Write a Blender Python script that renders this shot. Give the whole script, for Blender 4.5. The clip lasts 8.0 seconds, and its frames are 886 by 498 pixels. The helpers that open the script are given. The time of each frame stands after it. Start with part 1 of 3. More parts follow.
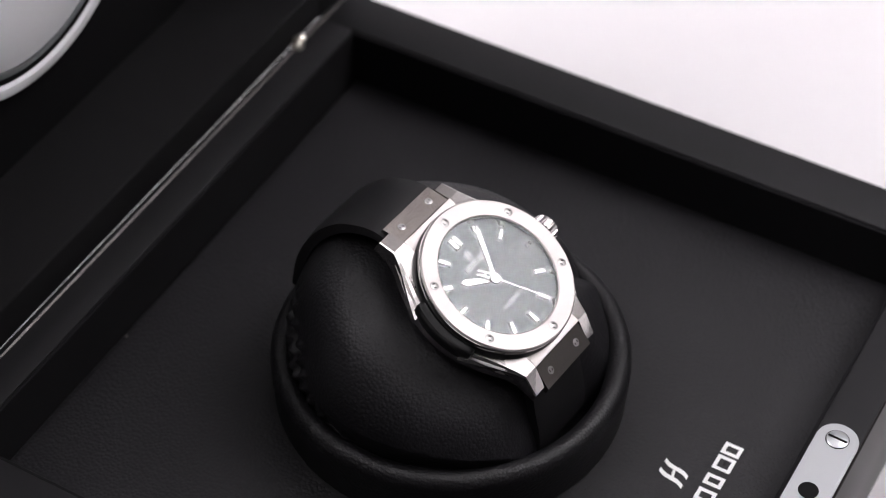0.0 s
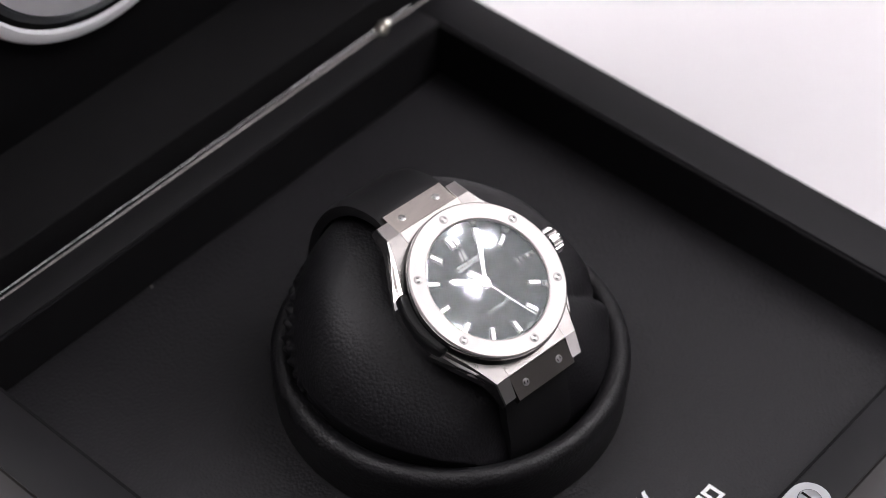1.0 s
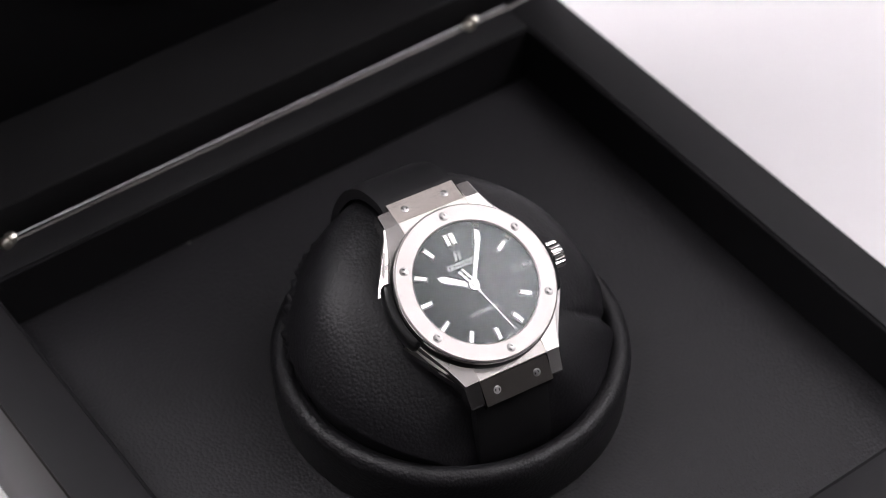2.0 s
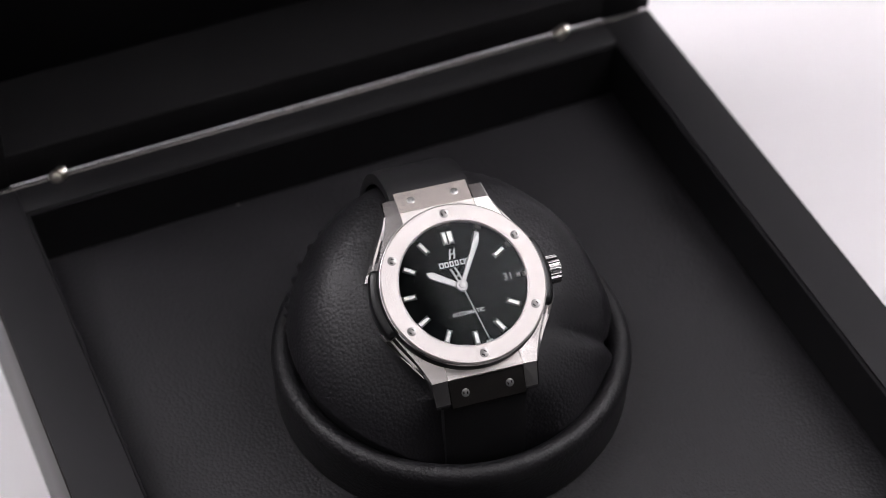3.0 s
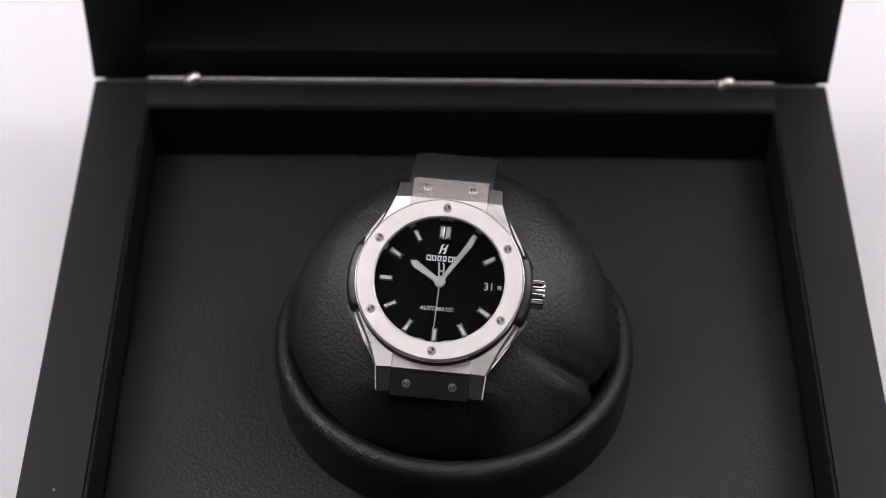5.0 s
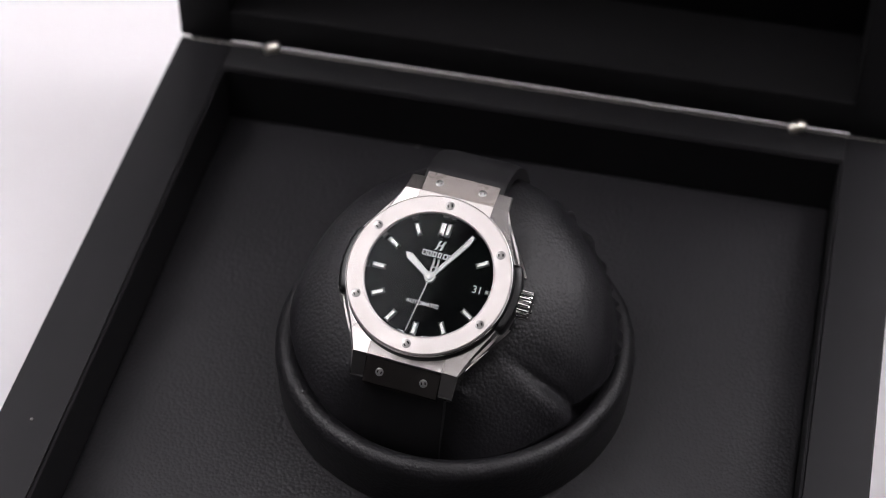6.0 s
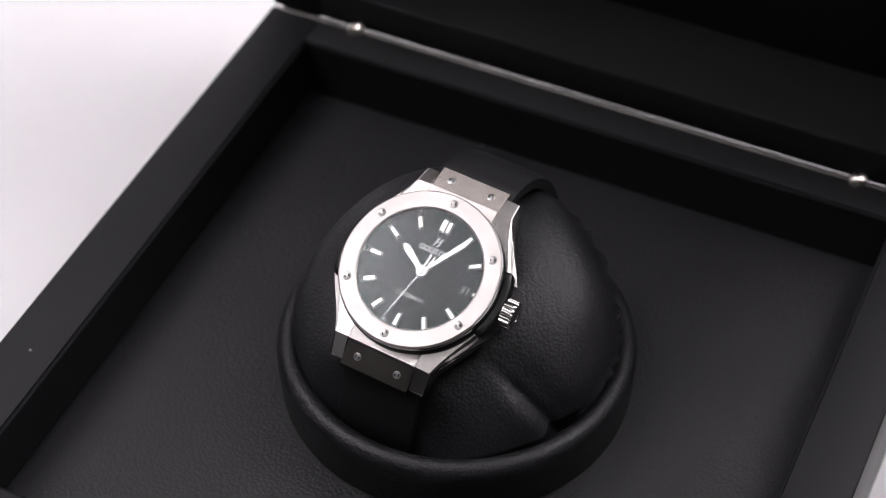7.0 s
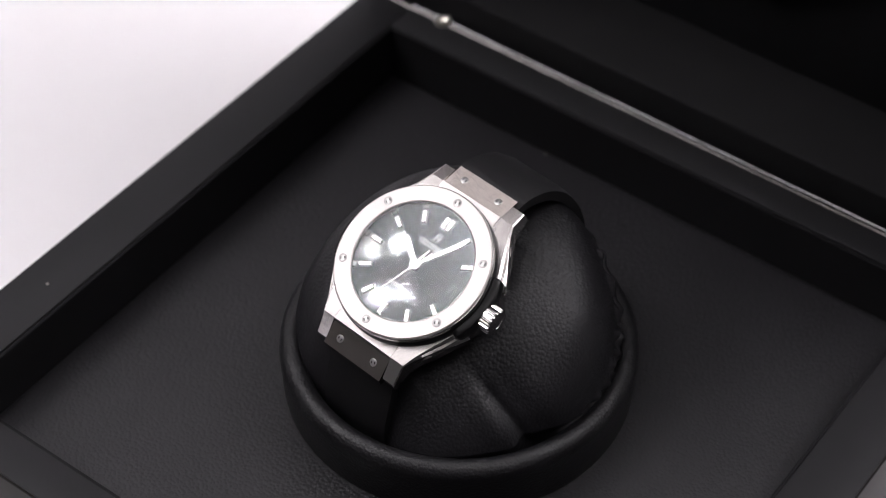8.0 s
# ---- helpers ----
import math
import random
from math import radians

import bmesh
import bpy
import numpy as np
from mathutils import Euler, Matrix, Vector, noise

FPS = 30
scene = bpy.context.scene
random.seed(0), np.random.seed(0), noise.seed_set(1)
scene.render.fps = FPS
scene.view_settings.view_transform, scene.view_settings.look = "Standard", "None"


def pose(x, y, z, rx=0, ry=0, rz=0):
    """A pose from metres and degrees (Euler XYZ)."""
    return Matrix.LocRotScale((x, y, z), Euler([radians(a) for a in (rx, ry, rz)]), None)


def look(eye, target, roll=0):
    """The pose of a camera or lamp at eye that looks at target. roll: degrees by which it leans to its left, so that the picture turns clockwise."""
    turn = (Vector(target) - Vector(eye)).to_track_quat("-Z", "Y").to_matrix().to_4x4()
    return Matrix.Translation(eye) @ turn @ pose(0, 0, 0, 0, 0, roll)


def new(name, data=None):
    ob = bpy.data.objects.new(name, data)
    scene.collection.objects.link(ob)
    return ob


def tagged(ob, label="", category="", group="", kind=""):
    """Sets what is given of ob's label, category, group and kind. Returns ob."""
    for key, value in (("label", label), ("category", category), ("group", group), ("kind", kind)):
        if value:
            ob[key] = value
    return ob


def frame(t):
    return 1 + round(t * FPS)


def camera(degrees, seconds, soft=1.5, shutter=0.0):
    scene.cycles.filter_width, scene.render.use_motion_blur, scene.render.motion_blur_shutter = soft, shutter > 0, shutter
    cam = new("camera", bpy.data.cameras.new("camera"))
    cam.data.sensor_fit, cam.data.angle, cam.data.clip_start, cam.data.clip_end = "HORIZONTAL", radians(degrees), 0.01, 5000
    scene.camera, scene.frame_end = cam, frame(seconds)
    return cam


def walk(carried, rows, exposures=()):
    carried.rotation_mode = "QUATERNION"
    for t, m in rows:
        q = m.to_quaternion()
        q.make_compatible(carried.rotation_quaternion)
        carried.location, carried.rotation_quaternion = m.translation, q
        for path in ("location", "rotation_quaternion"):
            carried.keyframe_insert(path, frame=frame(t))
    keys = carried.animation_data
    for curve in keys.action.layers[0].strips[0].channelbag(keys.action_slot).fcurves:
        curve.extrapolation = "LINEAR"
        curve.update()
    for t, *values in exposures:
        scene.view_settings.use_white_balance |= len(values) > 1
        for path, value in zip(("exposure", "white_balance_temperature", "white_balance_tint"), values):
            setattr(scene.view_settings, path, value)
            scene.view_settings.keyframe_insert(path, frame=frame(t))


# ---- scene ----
# the camera stands still on a tripod; the box turns on its axis at the world's origin
EYE = Vector((0.0, -0.323, 0.4094))
YAW, PITCH, LEAN = radians(0.809), radians(-45.883), 0.511
AHEAD = Vector((-math.sin(YAW) * math.cos(PITCH), math.cos(YAW) * math.cos(PITCH), math.sin(PITCH)))
cam = camera(24.7, 8.0, soft=0.8)
cam.data.dof.use_dof = True
cam.data.dof.focus_distance = 0.452
cam.data.dof.aperture_fstop = 13.0
STILL = look(EYE, EYE + AHEAD, LEAN)
walk(cam, [(0, STILL), (8, STILL)], exposures=[(0, 0.0), (8, 0.0)])

MM = 0.001
HUB = Vector((0, 0, 0.077))

# ---- world and lamps ----
world = bpy.data.worlds.new("room_air")
world.use_nodes = True
scene.world = world
world.node_tree.nodes["Background"].inputs[0].default_value = (0.9, 0.95, 1.0, 1)
world.node_tree.nodes["Background"].inputs[1].default_value = 0.03
BULB_POWER = 300.0
SOFT_POWER = 10.2
# strengths of two glowing fill panels added out of view
BACK_FILL = 0.9
FRONT_FILL = 1.35


# ---- materials ----
def material(name, colour, rough=0.5, metal=0.0, grain=0.0, grain_size=0.001, vary=0.0, coat=0.0, spec=0.5,
             stretch=(1, 1, 1), cells=False, aniso=0.0, rough_vary=0.0, emit=0.0):
    m = bpy.data.materials.new(name)
    m.use_nodes = True
    nt = m.node_tree
    b = nt.nodes["Principled BSDF"]
    b.inputs["Base Color"].default_value = (*colour, 1)
    b.inputs["Roughness"].default_value = rough
    b.inputs["Metallic"].default_value = metal
    b.inputs["Coat Weight"].default_value = coat
    b.inputs["Coat Roughness"].default_value = 0.05
    b.inputs["Specular IOR Level"].default_value = spec
    b.inputs["Anisotropic"].default_value = aniso
    if emit:
        b.inputs["Emission Color"].default_value = (*colour, 1)
        b.inputs["Emission Strength"].default_value = emit
    co = nt.nodes.new("ShaderNodeTexCoord")
    mp = nt.nodes.new("ShaderNodeMapping")
    mp.inputs["Scale"].default_value = stretch
    nt.links.new(co.outputs["Object"], mp.inputs["Vector"])
    if grain:
        tex = nt.nodes.new("ShaderNodeTexVoronoi" if cells else "ShaderNodeTexNoise")
        tex.inputs["Scale"].default_value = 1.0 / grain_size
        if cells:
            warp = nt.nodes.new("ShaderNodeTexNoise")
            warp.inputs["Scale"].default_value = 0.35 / grain_size
            mix = nt.nodes.new("ShaderNodeMix")
            mix.data_type = "VECTOR"
            mix.inputs["Factor"].default_value = 0.0003 * grain_size / 0.001
            nt.links.new(mp.outputs[0], mix.inputs[4])
            nt.links.new(warp.outputs["Color"], mix.inputs[5])
            nt.links.new(mix.outputs[1], tex.inputs["Vector"])
            tex.feature = "SMOOTH_F1"
            tex.inputs["Smoothness"].default_value = 0.2
        else:
            tex.inputs["Detail"].default_value = 4
            nt.links.new(mp.outputs[0], tex.inputs["Vector"])
        bump = nt.nodes.new("ShaderNodeBump")
        bump.inputs["Strength"].default_value = min(grain, 1)
        bump.inputs["Distance"].default_value = grain_size * (0.3 if cells else 0.3)
        bump.invert = cells
        nt.links.new(tex.outputs[0], bump.inputs["Height"])
        nt.links.new(bump.outputs[0], b.inputs["Normal"])
    if vary or rough_vary:
        big = nt.nodes.new("ShaderNodeTexNoise")
        big.inputs["Scale"].default_value = 60
        big.inputs["Detail"].default_value = 5
        nt.links.new(co.outputs["Object"], big.inputs["Vector"])
        if vary:
            hue = nt.nodes.new("ShaderNodeHueSaturation")
            hue.inputs["Color"].default_value = (*colour, 1)
            rng = nt.nodes.new("ShaderNodeMapRange")
            rng.inputs[3].default_value, rng.inputs[4].default_value = 1 - vary, 1 + vary
            nt.links.new(big.outputs[0], rng.inputs[0])
            nt.links.new(rng.outputs[0], hue.inputs["Value"])
            nt.links.new(hue.outputs[0], b.inputs["Base Color"])
        if rough_vary:
            rr = nt.nodes.new("ShaderNodeMapRange")
            rr.inputs[3].default_value, rr.inputs[4].default_value = rough - rough_vary, rough + rough_vary
            nt.links.new(big.outputs[0], rr.inputs[0])
            nt.links.new(rr.outputs[0], b.inputs["Roughness"])
    return m


def crystal_material():
    m = bpy.data.materials.new("coated_crystal")
    m.use_nodes = True
    nt = m.node_tree
    nt.nodes.remove(nt.nodes["Principled BSDF"])
    clear = nt.nodes.new("ShaderNodeBsdfTransparent")
    clear.inputs[0].default_value = (0.98, 0.99, 0.985, 1)
    gloss = nt.nodes.new("ShaderNodeBsdfGlossy")
    gloss.inputs["Roughness"].default_value = 0.0
    gloss.inputs["Color"].default_value = (0.94, 0.98, 1.0, 1)
    fres = nt.nodes.new("ShaderNodeFresnel")
    fres.inputs[0].default_value = 1.33
    mix = nt.nodes.new("ShaderNodeMixShader")
    nt.links.new(fres.outputs[0], mix.inputs[0])
    nt.links.new(clear.outputs[0], mix.inputs[1])
    nt.links.new(gloss.outputs[0], mix.inputs[2])
    nt.links.new(mix.outputs[0], nt.nodes["Material Output"].inputs[0])
    return m


def veil_glow_material():
    """Glow of an added softbox for the crystal's veil: a dimmer middle plate, brightest round it, fading towards the
    rim.
    """
    m = bpy.data.materials.new("graded_veil_glow")
    m.use_nodes = True
    nt = m.node_tree
    b = nt.nodes["Principled BSDF"]
    b.inputs["Base Color"].default_value = (0.8, 0.8, 0.8, 1)
    b.inputs["Emission Color"].default_value = (0.985, 0.945, 0.985, 1)
    co = nt.nodes.new("ShaderNodeTexCoord")
    far = nt.nodes.new("ShaderNodeVectorMath")
    far.operation = "LENGTH"
    nt.links.new(co.outputs["Object"], far.inputs[0])
    ramp = nt.nodes.new("ShaderNodeValToRGB")
    ramp.color_ramp.interpolation = "EASE"
    # falloff fitted to the haze that the dial shows, not to a known lamp
    stops = ((0.0, 0.42), (0.08, 0.5), (0.15, 1.0), (0.24, 0.75), (0.36, 0.28), (0.5, 0.09), (0.62, 0.02))
    while len(ramp.color_ramp.elements) < len(stops):
        ramp.color_ramp.elements.new(0.5)
    for e, (r, v) in zip(ramp.color_ramp.elements, stops):
        e.position, e.color = r, (v, v, v, 1)
    nt.links.new(far.outputs["Value"], ramp.inputs[0])
    gain = nt.nodes.new("ShaderNodeMath")
    gain.operation = "MULTIPLY"
    gain.inputs[1].default_value = SOFT_POWER
    nt.links.new(ramp.outputs[0], gain.inputs[0])
    nt.links.new(gain.outputs[0], b.inputs["Emission Strength"])
    return m


LEATHER = material("black_grained_leather", (0.0138, 0.0130, 0.0151), 0.53, grain=0.6, grain_size=0.0009, vary=0.22, cells=True, rough_vary=0.1, spec=0.31)
PILLOW = material("black_pillow_leather", (0.0112, 0.0105, 0.0126), 0.45, grain=0.42, grain_size=0.00078, vary=0.2, cells=True, rough_vary=0.1, spec=0.37)
RIMLEATHER = material("black_wrapped_leather", (0.0085, 0.0080, 0.0095), 0.47, grain=0.5, grain_size=0.0008, vary=0.2, cells=True, spec=0.38)
SATIN = material("satin_black_paint", (0.0105, 0.0100, 0.0115), 0.6, grain=0.15, grain_size=0.0004, vary=0.15, spec=0.25)
LINING = material("black_velour_lining", (0.0105, 0.0101, 0.0112), 0.9, grain=0.3, grain_size=0.0005, vary=0.2, spec=0.08)
LIDSIDE = material("matte_black_lid_paint", (0.0105, 0.0101, 0.011), 0.75, grain=0.15, grain_size=0.0005, vary=0.2, spec=0.12)
LACQUER = material("black_lacquer", (0.013, 0.0112, 0.0105), 0.32, vary=0.2, spec=0.12)
STEEL = material("brushed_steel", (0.56, 0.53, 0.515), 0.5, 1.0, grain=0.33, grain_size=0.0005, stretch=(6, 0.12, 6), rough_vary=0.07)
STEELCROSS = material("cross_brushed_steel", (0.42, 0.385, 0.36), 0.11, 1.0, grain=0.12, grain_size=0.00035, stretch=(0.15, 6, 6))
MARKER = material("polished_marker_steel", (0.8, 0.785, 0.77), 0.3, 1.0, grain=0.04, grain_size=0.0006)
SCREWSTEEL = material("grey_screw_steel", (0.27, 0.262, 0.255), 0.3, 1.0, grain=0.05, grain_size=0.0004)
LUGSTEEL = material("polished_lug_steel", (0.7, 0.675, 0.66), 0.1, 1.0, grain=0.02, grain_size=0.0015)
LUGFACE = material("satin_lug_face", (0.36, 0.34, 0.33), 0.27, 1.0, grain=0.25, grain_size=0.0004, stretch=(5, 0.15, 5), rough_vary=0.05)
POLISH = material("polished_steel", (0.72, 0.70, 0.69), 0.13, 1.0, grain=0.03, grain_size=0.002)
HANDSTEEL = material("satin_hand_steel", (0.58, 0.57, 0.565), 0.34, 1.0, grain=0.05, grain_size=0.0003)
CLASPMETAL = material("satin_nickel", (0.53, 0.55, 0.565), 0.36, 1.0, grain=0.1, grain_size=0.0005, stretch=(0.2, 4, 4))
# near-black that paints the shade of holes, slots and grooves
RECESS_SHADE = material("recess_shade", (0.006, 0.006, 0.006), 0.7, spec=0.1)
RESIN = material("black_composite_resin", (0.006, 0.006, 0.0065), 0.3, vary=0.15, spec=0.35)
RUBBER = material("black_rubber", (0.0105, 0.0100, 0.0113), 0.5, grain=0.08, grain_size=0.0004, vary=0.15, spec=0.33)
DIAL = material("black_dial_lacquer", (0.003, 0.0033, 0.0033), 0.4, vary=0.1, spec=0.0)
SPECK = material("grey_lint", (0.22, 0.21, 0.2), 0.9)
PRINT = material("white_print", (0.9, 0.9, 0.9), 0.6)
DATEWHEEL = material("black_date_wheel", (0.0035, 0.0035, 0.004), 0.6, spec=0.05)
CRYSTAL = crystal_material()
ENAMEL = material("white_enamel", (0.93, 0.93, 0.95), 0.25, grain=0.02, grain_size=0.003, vary=0.02)
TABLE = material("matte_white_board", (0.82, 0.80, 0.815), 0.6, grain=0.05, grain_size=0.0006, vary=0.015)
# unseen room: grey sides bounce light, dark south and ceiling keep reflections black
WALL = material("dark_unseen_paint", (0.06, 0.06, 0.062), 0.9, grain=0.1, grain_size=0.004, vary=0.1)
BOUNCEWALL = material("grey_bounce_paint", (0.36, 0.36, 0.365), 0.9, grain=0.1, grain_size=0.004, vary=0.1)
CEILING = material("dark_unseen_ceiling_paint", (0.2, 0.2, 0.206), 0.9, grain=0.1, grain_size=0.004, vary=0.1)
BACKDROP = material("white_backdrop_paper", (0.8, 0.78, 0.8), 0.8, grain=0.05, grain_size=0.004, vary=0.02)
BULB = material("lit_bulb_glass", (0.985, 0.945, 0.98), 0.4, emit=BULB_POWER)
BACKFILLER = material("back_fill_panel", (1.0, 0.96, 0.98), 0.8, emit=BACK_FILL)
FRONTFILLER = material("front_fill_panel", (1.0, 0.96, 0.98), 0.8, emit=FRONT_FILL)
VEILGLOW = veil_glow_material()
HOUSING = material("black_lamp_housing", (0.03, 0.03, 0.03), 0.5, vary=0.2)
GAPSHINE = material("gap_shine_metal", (0.4, 0.38, 0.365), 0.2, 1.0, grain=0.1, grain_size=0.0008)
BRASS = material("pale_hinge_metal", (0.92, 0.87, 0.78), 0.3, 1.0, grain=0.1, grain_size=0.0008)


# ---- mesh helpers ----
def part(name, bm, mat, parent, label="", local=None, smooth=True):
    """Links a bmesh as one mesh object under a thing or a part."""
    me = bpy.data.meshes.new(name)
    bmesh.ops.recalc_face_normals(bm, faces=bm.faces)
    bm.to_mesh(me)
    bm.free()
    me.materials.append(mat)
    ob = new(name, me)
    if smooth:
        for p in me.polygons:
            p.use_smooth = True
        me.set_sharp_from_angle(angle=radians(32))
    if parent is not None:
        ob.parent = parent
    if local is not None:
        ob.matrix_basis = within(parent, local)
    if label:
        ob["label"] = label
    return ob


def within(parent, local):
    """A pose in the thing's space, turned into the space of one of its parts."""
    return parent.matrix_basis.inverted() @ local if parent is not None and parent.parent is not None else local


def bevelled(bm, width, segments=2):
    bmesh.ops.bevel(bm, geom=[e for e in bm.edges if len(e.link_faces) == 2 and e.calc_face_angle(0) > 0.5], offset=width,
                    segments=segments, affect="EDGES", profile=0.5, clamp_overlap=True)
    return bm


def block(lo, hi, bevel=0.0, segments=2):
    """A box between two corners in millimetres."""
    bm = bmesh.new()
    bmesh.ops.create_cube(bm, size=1)
    for v in bm.verts:
        v.co = Vector([(lo[i] + hi[i]) / 2 + v.co[i] * (hi[i] - lo[i]) for i in range(3)]) * MM
    if bevel:
        bevelled(bm, bevel * MM, segments)
    return bm


def lathe(profile, steps=96, closed=True):
    """Turns (radius, height) pairs in millimetres about the z axis."""
    bm = bmesh.new()
    rings = []
    for r, h in profile:
        rings.append([bm.verts.new((r * MM * math.cos(2 * math.pi * i / steps), r * MM * math.sin(2 * math.pi * i / steps), h * MM)) for i in range(steps)])
    n = len(rings)
    for k in range(n if closed else n - 1):
        a, b = rings[k], rings[(k + 1) % n]
        for i in range(steps):
            j = (i + 1) % steps
            bm.faces.new((a[i], a[j], b[j], b[i]))
    return bm


def turned(profile, steps=64):
    """A solid turned from (radius, height) pairs, closed with caps at both ends."""
    bm = lathe(profile, steps, closed=False)
    bm.verts.ensure_lookup_table()
    n = len(profile)
    bm.faces.new([bm.verts[i] for i in range(steps)])
    bm.faces.new([bm.verts[(n - 1) * steps + i] for i in range(steps)])
    return bm


def prism(outline, low, high, bevel=0.0, segments=1):
    """An outline (x, y) in millimetres between two heights."""
    bm = bmesh.new()
    a = [bm.verts.new((x * MM, y * MM, low * MM)) for x, y in outline]
    b = [bm.verts.new((x * MM, y * MM, high * MM)) for x, y in outline]
    bm.faces.new(a[::-1])
    bm.faces.new(b)
    for i in range(len(a)):
        j = (i + 1) % len(a)
        bm.faces.new((a[i], a[j], b[j], b[i]))
    if bevel:
        bmesh.ops.recalc_face_normals(bm, faces=bm.faces)
        top = [e for e in bm.edges if all(v.co.z > (high - 1e-4) * MM for v in e.verts)]
        bmesh.ops.bevel(bm, geom=top, offset=bevel * MM, segments=segments, affect="EDGES", clamp_overlap=True)
    return bm


def ribbon(path, half, thick, lift=0.0, across=9):
    """A strap along (v, h) points: half-width and thickness in millimetres, crowned edges."""
    bm = bmesh.new()
    pts = [Vector(p) for p in path]
    way = 1 if pts[1].x > pts[0].x else -1
    rows = []
    for i, p in enumerate(pts):
        d = (pts[min(i + 1, len(pts) - 1)] - pts[max(i - 1, 0)]).normalized()
        n = Vector((-d.y, d.x)) * way
        ring = []
        for k in range(across):
            s = -1 + 2 * k / (across - 1)
            e = max(0.0, abs(s) - 0.86) / 0.14
            q = p - n * (0.5 * e * e)
            ring.append(bm.verts.new((s * half * MM, q.x * MM, q.y * MM)))
        for k in range(across):
            s = 1 - 2 * k / (across - 1)
            q = p - n * thick
            ring.append(bm.verts.new((s * half * MM, q.x * MM, q.y * MM)))
        rows.append(ring)
    m = len(rows[0])
    for a, b in zip(rows, rows[1:]):
        for k in range(m):
            j = (k + 1) % m
            bm.faces.new((a[k], a[j], b[j], b[k]))
    bm.faces.new(rows[0])
    bm.faces.new(rows[-1][::-1])
    return bm


def smoothed(points, steps=6):
    """A Catmull-Rom line through the points."""
    p = [Vector(q) for q in points]
    p = [2 * p[0] - p[1]] + p + [2 * p[-1] - p[-2]]
    out = []
    for i in range(1, len(p) - 2):
        for k in range(steps):
            t = k / steps
            out.append(0.5 * (2 * p[i] + (p[i + 1] - p[i - 1]) * t + (2 * p[i - 1] - 5 * p[i] + 4 * p[i + 1] - p[i + 2]) * t * t
                              + (3 * p[i] - p[i - 1] - 3 * p[i + 1] + p[i + 2]) * t ** 3))
    return out + [p[-2]]


def lettering(words, size, mat, parent, name, local, depth=0.02, label="", weight=0.012):
    """Words in the built-in font as a thin mesh; size and depth in millimetres."""
    cu = bpy.data.curves.new(name, "FONT")
    cu.body, cu.size, cu.extrude = words, size * MM, depth * MM
    cu.offset = size * MM * weight
    cu.align_x, cu.align_y = "CENTER", "CENTER"
    tmp = bpy.data.objects.new("tmp", cu)
    scene.collection.objects.link(tmp)
    me = bpy.data.meshes.new_from_object(tmp.evaluated_get(bpy.context.evaluated_depsgraph_get()))
    bpy.data.objects.remove(tmp)
    bpy.data.curves.remove(cu)
    me.materials.clear()
    me.materials.append(mat)
    ob = new(name, me)
    ob.parent, ob.matrix_basis = parent, within(parent, local)
    if label:
        ob["label"] = label
    return ob


def hollow(x, y, w, l, stroke, low, high):
    """A plain rectangular frame standing for one unread character; corner, width, height and stroke in millimetres."""
    bm = bmesh.new()
    ring = []
    for k in (0, stroke):
        for z in (low, high):
            ring.append([bm.verts.new((a * MM, b * MM, z * MM)) for a, b in ((x + k, y + k), (x + w - k, y + k), (x + w - k, y + l - k), (x + k, y + l - k))])
    ol, oh, il, ih = ring
    for i in range(4):
        j = (i + 1) % 4
        for p, q in ((ol, oh), (oh, ih), (ih, il), (il, ol)):
            bm.faces.new((p[i], p[j], q[j], q[i]))
    return bm


def sway(x, y, tall, thick, lean, low, high):
    """A leaning stroke about (x, y) with a slight double curve; half-height, half-thickness in millimetres."""
    edge = []
    for side in (-1, 1):
        run = []
        for k in range(9):
            q = -1 + k / 4
            run.append((x + lean * (0.25 * q + 0.75 * q ** 3) + side * thick, y + tall * q))
        edge += run if side > 0 else run[::-1]
    return prism(edge, low, high)


def thing(name, label, category, kind="", group=""):
    return tagged(new(name), label, category, group, kind)


